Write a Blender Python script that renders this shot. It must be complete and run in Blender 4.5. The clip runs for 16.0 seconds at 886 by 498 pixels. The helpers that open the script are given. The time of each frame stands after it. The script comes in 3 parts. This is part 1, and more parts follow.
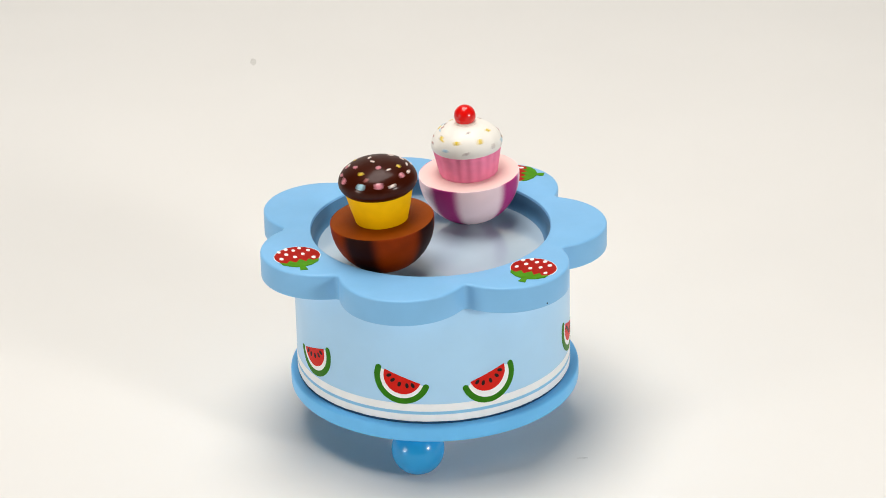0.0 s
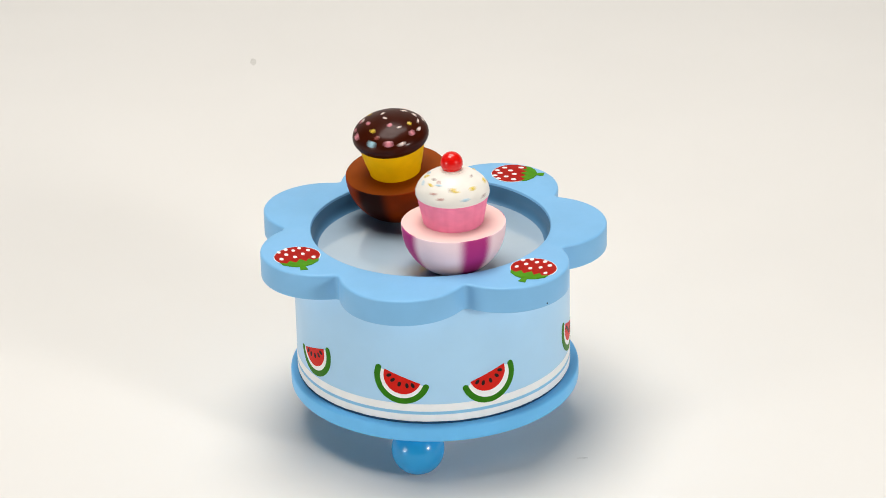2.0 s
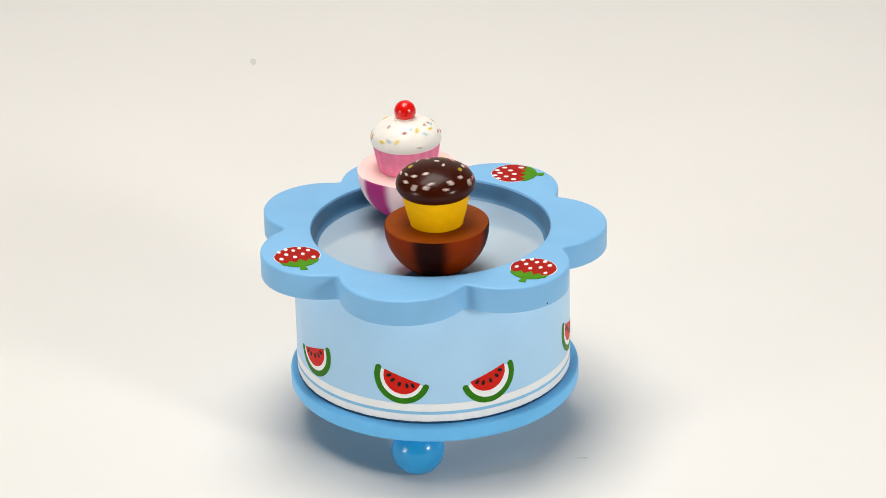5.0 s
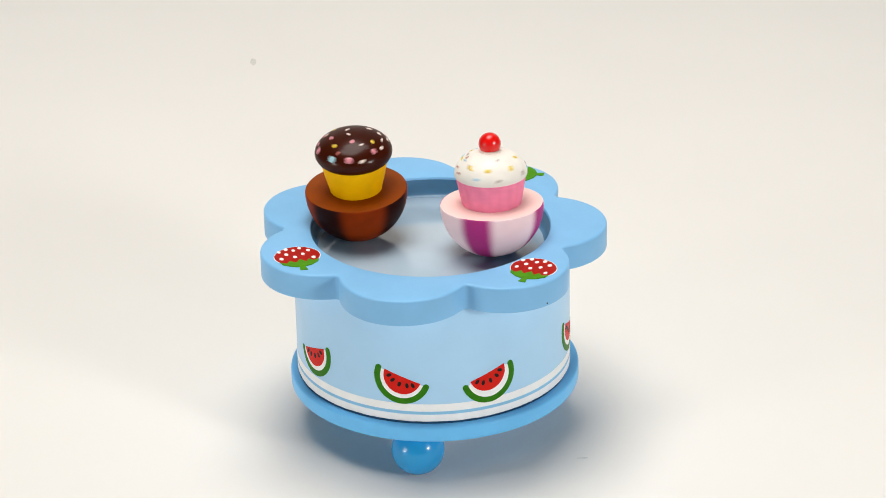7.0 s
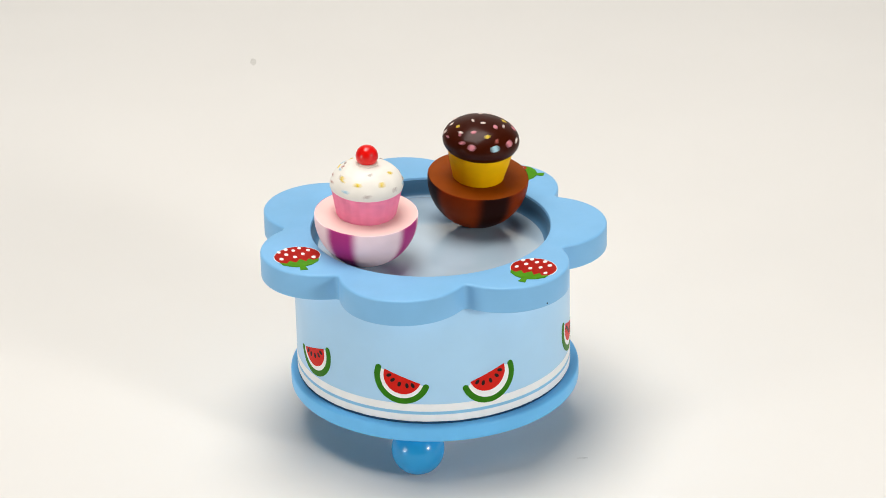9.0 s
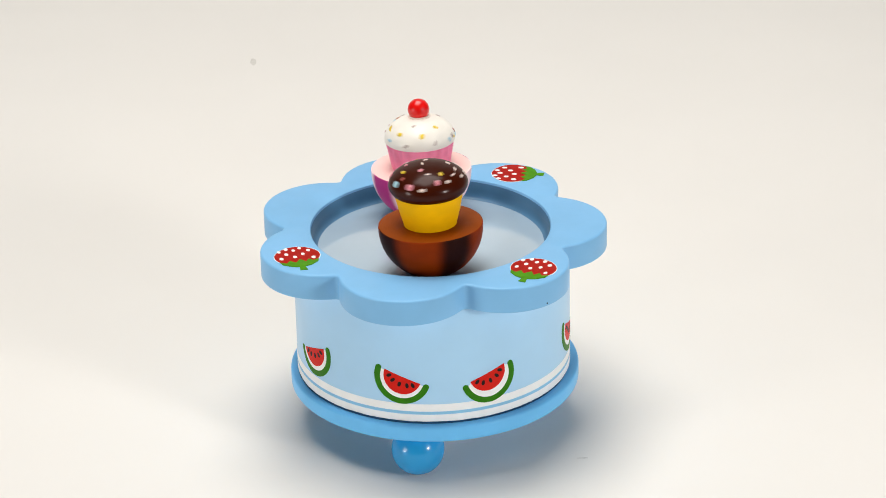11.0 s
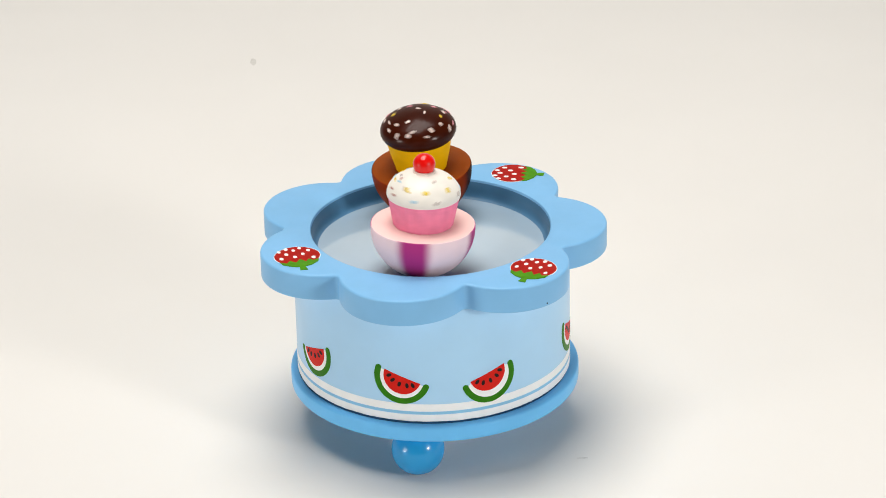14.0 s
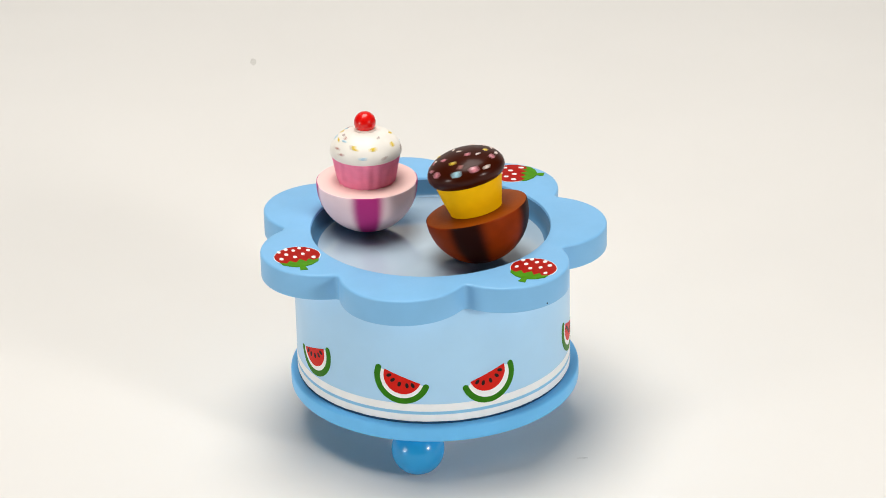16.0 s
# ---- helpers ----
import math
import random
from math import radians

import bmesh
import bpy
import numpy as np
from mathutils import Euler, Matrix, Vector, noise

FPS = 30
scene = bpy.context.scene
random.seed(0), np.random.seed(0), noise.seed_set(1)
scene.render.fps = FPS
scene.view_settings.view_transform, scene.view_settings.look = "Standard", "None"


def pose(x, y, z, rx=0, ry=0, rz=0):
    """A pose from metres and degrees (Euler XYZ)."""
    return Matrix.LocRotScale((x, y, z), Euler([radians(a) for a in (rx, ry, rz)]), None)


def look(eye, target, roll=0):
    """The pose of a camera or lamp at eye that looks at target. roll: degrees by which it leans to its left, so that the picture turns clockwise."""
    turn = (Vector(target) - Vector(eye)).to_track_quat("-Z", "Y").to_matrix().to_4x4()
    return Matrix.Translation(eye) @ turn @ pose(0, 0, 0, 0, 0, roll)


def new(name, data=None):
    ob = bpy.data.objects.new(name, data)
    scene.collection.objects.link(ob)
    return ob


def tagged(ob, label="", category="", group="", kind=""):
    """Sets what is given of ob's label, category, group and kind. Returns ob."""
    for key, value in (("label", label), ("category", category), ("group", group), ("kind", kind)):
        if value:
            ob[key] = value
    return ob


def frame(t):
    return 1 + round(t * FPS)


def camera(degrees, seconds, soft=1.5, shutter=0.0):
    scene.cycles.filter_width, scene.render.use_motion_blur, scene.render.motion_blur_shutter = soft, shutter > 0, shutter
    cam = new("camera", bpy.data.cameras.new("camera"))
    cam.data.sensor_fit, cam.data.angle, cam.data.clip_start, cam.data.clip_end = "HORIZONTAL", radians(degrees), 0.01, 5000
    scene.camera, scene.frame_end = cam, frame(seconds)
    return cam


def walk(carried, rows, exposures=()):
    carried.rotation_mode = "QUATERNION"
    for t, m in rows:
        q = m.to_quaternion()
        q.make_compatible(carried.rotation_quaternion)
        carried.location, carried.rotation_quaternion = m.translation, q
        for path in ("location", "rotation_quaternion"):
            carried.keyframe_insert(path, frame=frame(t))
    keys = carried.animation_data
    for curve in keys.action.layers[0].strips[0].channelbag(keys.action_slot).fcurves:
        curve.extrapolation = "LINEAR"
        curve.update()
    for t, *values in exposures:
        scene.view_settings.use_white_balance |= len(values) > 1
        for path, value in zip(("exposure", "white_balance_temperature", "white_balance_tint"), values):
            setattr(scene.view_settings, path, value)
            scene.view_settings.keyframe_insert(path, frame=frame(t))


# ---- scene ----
cam = camera(17.82, 16.0, soft=0.9, shutter=0.2)
EYE = (0.0, -0.87144, 0.4671)
AIM = (0.0041121, 0.0359683, 0.04687)
walk(cam, [(0.0, look(EYE, AIM, -1.207)), (16.0, look(EYE, AIM, -1.207))])

# ---- light: a small photo studio with one overhead softbox and two side softboxes ----
world = bpy.data.worlds.new("studio_dark")
world.use_nodes = True
world.node_tree.nodes["Background"].inputs["Color"].default_value = (0.9, 0.95, 1.0, 1)
world.node_tree.nodes["Background"].inputs["Strength"].default_value = 0.01
scene.world = world
scene.view_settings.exposure = 0.0


def softbox(name, eye, target, w, h, watts, colour):
    data = bpy.data.lights.new(name, "AREA")
    data.shape, data.size, data.size_y, data.energy, data.color = "RECTANGLE", w, h, watts, colour
    ob = new(name, data)
    ob.matrix_world = look(eye, target)
    return ob


softbox("softbox_top", (-0.07, 0.08, 1.00), (-0.01, 0.04, 0.0), 0.74, 0.54, 10.3, (1.0, 0.957, 0.90))
softbox("softbox_side", (-1.06, -0.66, 0.20), (0, 0.0, 0.06), 0.26, 0.26, 4.7, (1.0, 0.96, 0.905))
softbox("softbox_side", (0.88, -0.78, 0.42), (0, 0.0, 0.06), 0.20, 0.20, 6.4, (1.0, 0.972, 0.93))


# ---- materials ----
def links(m):
    return m.node_tree.nodes, m.node_tree.links


def paint(name, colour, rough=0.3, vary=0.05, bump=0.02, scale=220.0, coat=0.3, fine=1600.0, spec=0.3, clear=0.1):
    """Painted or printed surface: slight cloudy tint, fine grain, uneven gloss."""
    m = bpy.data.materials.new(name)
    m.use_nodes = True
    n, l = links(m)
    b = n["Principled BSDF"]
    tc = n.new("ShaderNodeTexCoord")
    big = n.new("ShaderNodeTexNoise")
    big.inputs["Scale"].default_value, big.inputs["Detail"].default_value = scale, 3
    small = n.new("ShaderNodeTexNoise")
    small.inputs["Scale"].default_value, small.inputs["Detail"].default_value = fine, 2
    l.new(tc.outputs["Object"], big.inputs["Vector"])
    l.new(tc.outputs["Object"], small.inputs["Vector"])
    ramp = n.new("ShaderNodeMapRange")
    ramp.inputs["From Min"].default_value, ramp.inputs["From Max"].default_value = 0.3, 0.7
    ramp.inputs["To Min"].default_value, ramp.inputs["To Max"].default_value = 1 - vary, 1 + vary * 0.6
    l.new(big.outputs["Fac"], ramp.inputs["Value"])
    mul = n.new("ShaderNodeMix")
    mul.data_type, mul.blend_type = "RGBA", "MULTIPLY"
    mul.inputs["Factor"].default_value = 1.0
    mul.inputs["A"].default_value = (*colour, 1)
    l.new(ramp.outputs["Result"], mul.inputs["B"])
    l.new(mul.outputs["Result"], b.inputs["Base Color"])
    rr = n.new("ShaderNodeMapRange")
    rr.inputs["To Min"].default_value, rr.inputs["To Max"].default_value = rough * 0.8, rough * 1.25
    l.new(small.outputs["Fac"], rr.inputs["Value"])
    l.new(rr.outputs["Result"], b.inputs["Roughness"])
    bp = n.new("ShaderNodeBump")
    bp.inputs["Strength"].default_value, bp.inputs["Distance"].default_value = bump * 5, 0.0002
    l.new(small.outputs["Fac"], bp.inputs["Height"])
    l.new(bp.outputs["Normal"], b.inputs["Normal"])
    l.new(bp.outputs["Normal"], b.inputs["Coat Normal"])
    b.inputs["Coat Weight"].default_value, b.inputs["Coat Roughness"].default_value = coat, clear
    b.inputs["Specular IOR Level"].default_value = spec
    return m


def striped(name, light, dark, turn, half, soft, rough=0.3, coat=0.35, vary=0.05, spec=0.3):
    """Four painted stripes with sprayed soft edges running down a bowl."""
    m = paint(name, light, rough, vary, 0.02, 260.0, coat, spec=spec)
    n, l = links(m)
    b = n["Principled BSDF"]
    old = b.inputs["Base Color"].links[0].from_socket
    tc = n.new("ShaderNodeTexCoord")
    sep = n.new("ShaderNodeSeparateXYZ")
    l.new(tc.outputs["Object"], sep.inputs["Vector"])

    def math_node(op, a, c=0.0):
        q = n.new("ShaderNodeMath")
        q.operation = op
        for i, v in enumerate((a, c)):
            if isinstance(v, (int, float)):
                q.inputs[i].default_value = v
            else:
                l.new(v, q.inputs[i])
        return q.outputs["Value"]

    ang = math_node("ARCTAN2", sep.outputs["Y"], sep.outputs["X"])
    ang = math_node("ADD", ang, math.pi / 2 - turn + 4 * math.pi + math.pi / 4)
    ang = math_node("MODULO", ang, math.pi / 2)
    off = math_node("ABSOLUTE", math_node("SUBTRACT", ang, math.pi / 4))
    rng = n.new("ShaderNodeMapRange")
    rng.interpolation_type = "SMOOTHSTEP"
    rng.inputs["From Min"].default_value, rng.inputs["From Max"].default_value = half - soft, half + soft
    rng.inputs["To Min"].default_value, rng.inputs["To Max"].default_value = 1.0, 0.0
    l.new(off, rng.inputs["Value"])
    mix = n.new("ShaderNodeMix")
    mix.data_type = "RGBA"
    l.new(rng.outputs["Result"], mix.inputs["Factor"])
    l.new(old, mix.inputs["A"])
    mix.inputs["B"].default_value = (*dark, 1)
    l.new(mix.outputs["Result"], b.inputs["Base Color"])
    return m


PAPER = paint("backdrop_paper", (0.82, 0.80, 0.765), 0.75, 0.015, 0.01, 9.0, 0.0, 700.0)
# For surfaces out of view; dark blue-grey chosen to limit and cool bounced light.
WALL = paint("unseen_wall", (0.09, 0.13, 0.18), 0.8, 0.05, 0.02, 3.0, 0.0, 60.0)
BLUE = paint("sky_blue_lacquer", (0.215, 0.495, 0.80), 0.42, 0.035, 0.015, 90.0, 0.05)
BLUE_BASE = paint("sky_blue_base_lacquer", (0.15, 0.53, 0.94), 0.42, 0.035, 0.015, 90.0, 0.05)
PALE = paint("pale_blue_print", (0.41, 0.675, 0.92), 0.40, 0.03, 0.015, 70.0, 0.30, clear=0.14)
STRIPE = paint("light_blue_stripe_print", (0.26, 0.57, 0.82), 0.5, 0.05, 0.01, 300.0, 0.0)
# Near-black blue that paints the shade in the gap under the drum.
GAP_SHADE = paint("dark_gap_shade", (0.015, 0.07, 0.16), 0.6, 0.2, 0.02, 300.0, 0.0)
BALL = paint("deep_blue_lacquer", (0.02, 0.33, 0.70), 0.24, 0.04, 0.01, 150.0, 0.22)
WHITE = paint("white_print", (0.90, 0.915, 0.92), 0.5, 0.03, 0.01, 300.0, 0.0)
TRAY = paint("grey_blue_plastic", (0.46, 0.59, 0.70), 0.16, 0.03, 0.0, 60.0, 1.0, 300.0, 0.8)
# Rim colour kept darker than the tray to carry the recess's shade.
TRAY_WALL_SHADED = paint("shaded_plastic_rim", (0.07, 0.20, 0.35), 0.38, 0.14, 0.0, 60.0, 0.25, spec=0.4, clear=0.3)
RED = paint("berry_red_print", (0.39, 0.009, 0.004), 0.55, 0.14, 0.01, 500.0, 0.0, spec=0.10)
MELON = paint("melon_red_print", (0.66, 0.010, 0.004), 0.5, 0.08, 0.01, 500.0, 0.20, spec=0.05, clear=0.12)
GREEN = paint("rind_green_print", (0.028, 0.19, 0.001), 0.5, 0.12, 0.01, 500.0, 0.20, spec=0.05, clear=0.12)
LEAF = paint("leaf_green_print", (0.07, 0.27, 0.005), 0.55, 0.12, 0.01, 500.0, 0.0, spec=0.10)
SEED = paint("seed_black_print", (0.012, 0.005, 0.004), 0.5, 0.1, 0.01, 500.0, 0.20, spec=0.05, clear=0.12)
SMUDGE = paint("grey_smudge", (0.68, 0.66, 0.62), 0.8, 0.1, 0.01, 300.0, 0.0)

PINK_BOWL = striped("pink_bowl_paint", (1.0, 0.74, 0.76), (0.47, 0.035, 0.21), -0.05, 0.295, 0.075, 0.5, 0.03, 0.03, 0.12)
PINK_LID = paint("blush_pink_paint", (0.95, 0.64, 0.60), 0.5, 0.03, 0.015, 200.0, 0.0)
PINK_CUP = paint("rose_pink_paint", (0.90, 0.26, 0.42), 0.5, 0.08, 0.02, 400.0, 0.0, spec=0.12)
CREAM = paint("cream_white_gloss", (0.86, 0.82, 0.75), 0.40, 0.05, 0.06, 300.0, 0.10, 420.0)
CHERRY = paint("cherry_red_gloss", (0.75, 0.004, 0.002), 0.3, 0.05, 0.0, 300.0, 0.6, 1600.0, 0.2, 0.04)
COLLAR = paint("collar_cream", (0.88, 0.76, 0.68), 0.4, 0.03, 0.01, 300.0, 0.1)
CHOC_BOWL = striped("brown_bowl_paint", (0.25, 0.028, 0.0004), (0.020, 0.0025, 0.0006), 0.0, 0.34, 0.13, 0.5, 0.02, 0.12, 0.06)
CHOC_LID = paint("caramel_brown_paint", (0.26, 0.050, 0.0006), 0.5, 0.10, 0.015, 160.0, 0.02, spec=0.08)
YELLOW_CUP = paint("egg_yellow_paint", (0.93, 0.51, 0.0), 0.55, 0.05, 0.02, 300.0, 0.0, spec=0.10)
CHOC_ICING = paint("dark_chocolate_gloss", (0.040, 0.0050, 0.0006), 0.42, 0.16, 0.07, 250.0, 0.26, 330.0, 0.04, 0.19)
SPRINKLE = {
    "white": paint("sprinkle_white", (0.80, 0.66, 0.60), 0.3, 0.05, 0.01, 900.0, 0.4),
    "pink": paint("sprinkle_pink", (0.62, 0.22, 0.26), 0.3, 0.08, 0.01, 900.0, 0.4),
    "yellow": paint("sprinkle_yellow", (0.66, 0.46, 0.03), 0.3, 0.08, 0.01, 900.0, 0.4),
    "blue": paint("sprinkle_blue", (0.35, 0.58, 0.66), 0.3, 0.08, 0.01, 900.0, 0.4),
    "red": paint("sprinkle_red", (0.42, 0.10, 0.08), 0.3, 0.08, 0.01, 900.0, 0.4),
}

PASTEL = {
    "yellow": paint("pastel_yellow", (0.78, 0.57, 0.03), 0.3, 0.08, 0.01, 900.0, 0.2),
    "blue": paint("pastel_blue", (0.42, 0.62, 0.74), 0.3, 0.08, 0.01, 900.0, 0.2),
    "red": paint("pastel_red", (0.46, 0.18, 0.14), 0.3, 0.08, 0.01, 900.0, 0.2),
    "grey": paint("pastel_grey", (0.46, 0.37, 0.34), 0.3, 0.08, 0.01, 900.0, 0.2),
}


# ---- mesh helpers ----
def part(name, bm, material, parent=None, label="", smooth=True):
    bmesh.ops.recalc_face_normals(bm, faces=bm.faces[:])
    me = bpy.data.meshes.new(name)
    bm.to_mesh(me)
    bm.free()
    me.materials.append(material)
    if smooth:
        for f in me.polygons:
            f.use_smooth = True
        me.set_sharp_from_angle(angle=radians(38))
    ob = new(name, me)
    if parent:
        ob.parent = parent
    if label:
        ob["label"] = label
    return ob


def loft(bm, loops, cap_first=False, cap_last=False, closed=True):
    """Skin between loops of equal length."""
    rings = [[bm.verts.new(p) for p in loop] for loop in loops]
    n = len(rings[0])
    for a, b in zip(rings, rings[1:]):
        for i in range(n if closed else n - 1):
            j = (i + 1) % n
            bm.faces.new((a[i], a[j], b[j], b[i]))
    if cap_first:
        bm.faces.new(rings[0])
    if cap_last:
        bm.faces.new(rings[-1])
    return rings


def ring(r, z, n=96, cx=0.0, cy=0.0):
    return [(cx + r * math.cos(2 * math.pi * i / n), cy + r * math.sin(2 * math.pi * i / n), z) for i in range(n)]


def lathe(profile, n=96, cx=0.0, cy=0.0, wave=None):
    """A body of revolution from (r, z) pairs; r = 0 closes an end."""
    bm = bmesh.new()
    loops = []
    for r, z in profile:
        loop = ring(max(r, 1e-5), z, n, cx, cy)
        if wave:
            loop = [(x * wave(i / n, z), y * wave(i / n, z), zz) for i, (x, y, zz) in enumerate(loop)]
        loops.append(loop)
    loft(bm, loops, True, True)
    return bm


def rounded(r0, r1, z0, z1, b, steps=4):
    """Profile of a disc with rounded rims: from the axis, out, up and back."""
    pts = [(r0, z0)]
    for k in range(steps + 1):
        a = math.pi / 2 * k / steps
        pts.append((r1 - b + b * math.sin(a), z0 + b - b * math.cos(a)))
    for k in range(steps + 1):
        a = math.pi / 2 * k / steps
        pts.append((r1 - b + b * math.cos(a), z1 - b + b * math.sin(a)))
    pts.append((r0, z1))
    return pts


def slab(outline, place, thick, flat=False):
    """A thin raised print: outline of (u, v), laid down by place(u, v, height)."""
    bm = bmesh.new()
    n = len(outline)
    cu, cv = sum(p[0] for p in outline) / n, sum(p[1] for p in outline) / n
    low = [place(u, v, 0.0) for u, v in outline]
    top = [place(u, v, thick) for u, v in outline]
    up = loft(bm, [low, top], cap_last=flat)[1]
    if flat:
        return bm
    mid = [bm.verts.new(place(cu + (u - cu) * 0.5, cv + (v - cv) * 0.5, thick)) for u, v in outline]
    tip = bm.verts.new(place(cu, cv, thick))
    for i in range(n):
        j = (i + 1) % n
        bm.faces.new((up[i], up[j], mid[j], mid[i]))
        bm.faces.new((mid[i], mid[j], tip))
    return bm


def band(inner, outer, place, thick):
    """A thin raised print between two lines of equal length."""
    bm = bmesh.new()
    k = len(inner)
    rows = []
    for f in (0.0, 0.5, 1.0):
        rows.append([place(a[0] + (b[0] - a[0]) * f, a[1] + (b[1] - a[1]) * f, thick) for a, b in zip(inner, outer)])
    loft(bm, [[place(*p, 0.0) for p in inner], *rows, [place(*p, 0.0) for p in outer]], closed=False)
    return bm


# ---- the setting ----
def build_setting():
    bm = bmesh.new()
    prof = [(-1.55, 0.0), (-0.6, 0.0), (-0.1, 0.0), (0.3, 0.0), (0.7, 0.0)]
    for k in range(1, 13):
        a = math.pi / 2 * k / 12
        prof.append((0.7 + 0.4 * math.sin(a), 0.4 - 0.4 * math.cos(a)))
    prof.append((1.1, 1.55))
    under = [(y + (0.006 if z > 0.38 else 0), z - (0.006 if z < 0.38 else 0)) for y, z in reversed(prof)]
    sect = prof + under
    xs = [-1.2, -0.4, 0.4, 1.2]
    loft(bm, [[(x, y, z) for y, z in sect] for x in xs], True, True)
    tagged(part("backdrop", bm, PAPER), "seamless cream-white paper sweep under the toy", "backdrop", kind="structure")

    def box(name, lo, hi, label):
        b = bmesh.new()
        loft(b, [[(lo[0], lo[1], z), (hi[0], lo[1], z), (hi[0], hi[1], z), (lo[0], hi[1], z)] for z in (lo[2], hi[2])], True, True)
        tagged(part(name, b, WALL, smooth=False), label, "wall", kind="structure")

    # Walls and ceiling are never seen: added to enclose the set and tint its fill.
    box("wall_west", (-1.30, -1.6, -0.02), (-1.21, 1.25, 1.6), "unseen plain blue-grey wall added to close the set")
    box("wall_east", (1.21, -1.6, -0.02), (1.30, 1.25, 1.6), "unseen plain blue-grey wall added to close the set")
    box("wall_south", (-1.2, -1.69, -0.02), (1.2, -1.6, 1.6), "unseen plain blue-grey wall added to close the set")
    box("wall_north", (-1.2, 1.15, -0.02), (1.2, 1.25, 1.6), "unseen plain blue-grey wall added to close the set")
    box("ceiling", (-1.3, -1.69, 1.61), (1.3, 1.25, 1.7), "unseen plain blue-grey ceiling added to close the set")


def build_marks():
    rnd = random.Random(4)

    def spot(name, cx, cy, rx, ry, label):
        out = []
        for i in range(20):
            a = 2 * math.pi * i / 20
            k = 1 + rnd.uniform(-0.14, 0.14)
            out.append((rx * k * math.cos(a), ry * k * math.sin(a)))
        ob = part(name, slab(out, lambda u, v, h: (cx + u, cy + v, 0.00002 + h), 0.00004), SMUDGE)
        tagged(ob, label, "smudge")

    spot("smudge", -0.0800, 0.347, 0.0015, 0.0042, "small pale grey smudge on the cream paper")
    spot("smudge", 0.0494, -0.0338, 0.0020, 0.0004, "thin grey scuff on the cream paper")


# ---- the music box ----
TOP, FLOOR = 0.0728, 0.0660
FX, FY = -0.0001, -0.0001
DRUM = 0.0470


def flower_line(n):
    """Outline of the seven-petalled plate."""
    rc, rl, first = 0.03895, 0.02140, 3.6003
    pts = []
    for i in range(n):
        a = 2 * math.pi * i / n
        vals = []
        for k in range(7):
            d = a - (first + 2 * math.pi * k / 7)
            s = rl * rl - (rc * math.sin(d)) ** 2
            if s > 0 and math.cos(d) > 0:
                vals.append(rc * math.cos(d) + math.sqrt(s))
        q = 0.0012
        top = max(vals)
        r = top + q * math.log(sum(math.exp((v - top) / q) for v in vals))
        pts.append(Vector((FX - 0.0006 + r * math.cos(a), FY + 0.0002 + r * math.sin(a))))
    for _ in range(1):
        pts = [(pts[i - 1] + 2 * pts[i] + pts[(i + 1) % n]) / 4 for i in range(n)]
    return pts


def inset(pts, d):
    n = len(pts)
    out = []
    for i in range(n):
        t = (pts[(i + 1) % n] - pts[i - 1]).normalized()
        out.append(pts[i] + d * Vector((-t.y, t.x)))
    return out


def flower_plate(parent):
    n = 420
    line = flower_line(n)
    low = TOP - 0.0091
    b = 0.0008

    def level(pts, z):
        return [(p.x, p.y, z) for p in pts]

    loops = [ring(0.0455, low, n)]
    for k in range(4):
        a = math.pi / 2 * k / 3
        loops.append(level(inset(line, b * (1 - math.sin(a))), low + b * (1 - math.cos(a))))
    for k in range(5):
        a = math.pi / 2 * k / 4
        loops.append(level(inset(line, b * (1 - math.cos(a))), TOP - b * (1 - math.sin(a))))
    loops.append([(FX + 0.0414 * math.cos(2 * math.pi * i / n), FY + 0.0414 * math.sin(2 * math.pi * i / n), TOP) for i in range(n)])
    for r, z in ((0.0408, TOP - 0.00015), (0.0405, TOP - 0.0006), (0.0405, FLOOR - 0.001)):
        loops.append(ring(r, z, n, FX, FY))
    loops.append(ring(0.0390, FLOOR - 0.001, n, FX, FY))
    bm = bmesh.new()
    rings = loft(bm, loops)
    for i in range(n):
        j = (i + 1) % n
        bm.faces.new((rings[-1][i], rings[-1][j], rings[0][j], rings[0][i]))
    return part("flower_plate", bm, BLUE, parent, "sky-blue scalloped wooden plate with seven petals")


def on_drum(u, v, h):
    """Arc length from the front, height, stand-off."""
    a = u / DRUM - math.pi / 2
    r = DRUM + 0.00003 + h
    return (r * math.cos(a), r * math.sin(a), v)


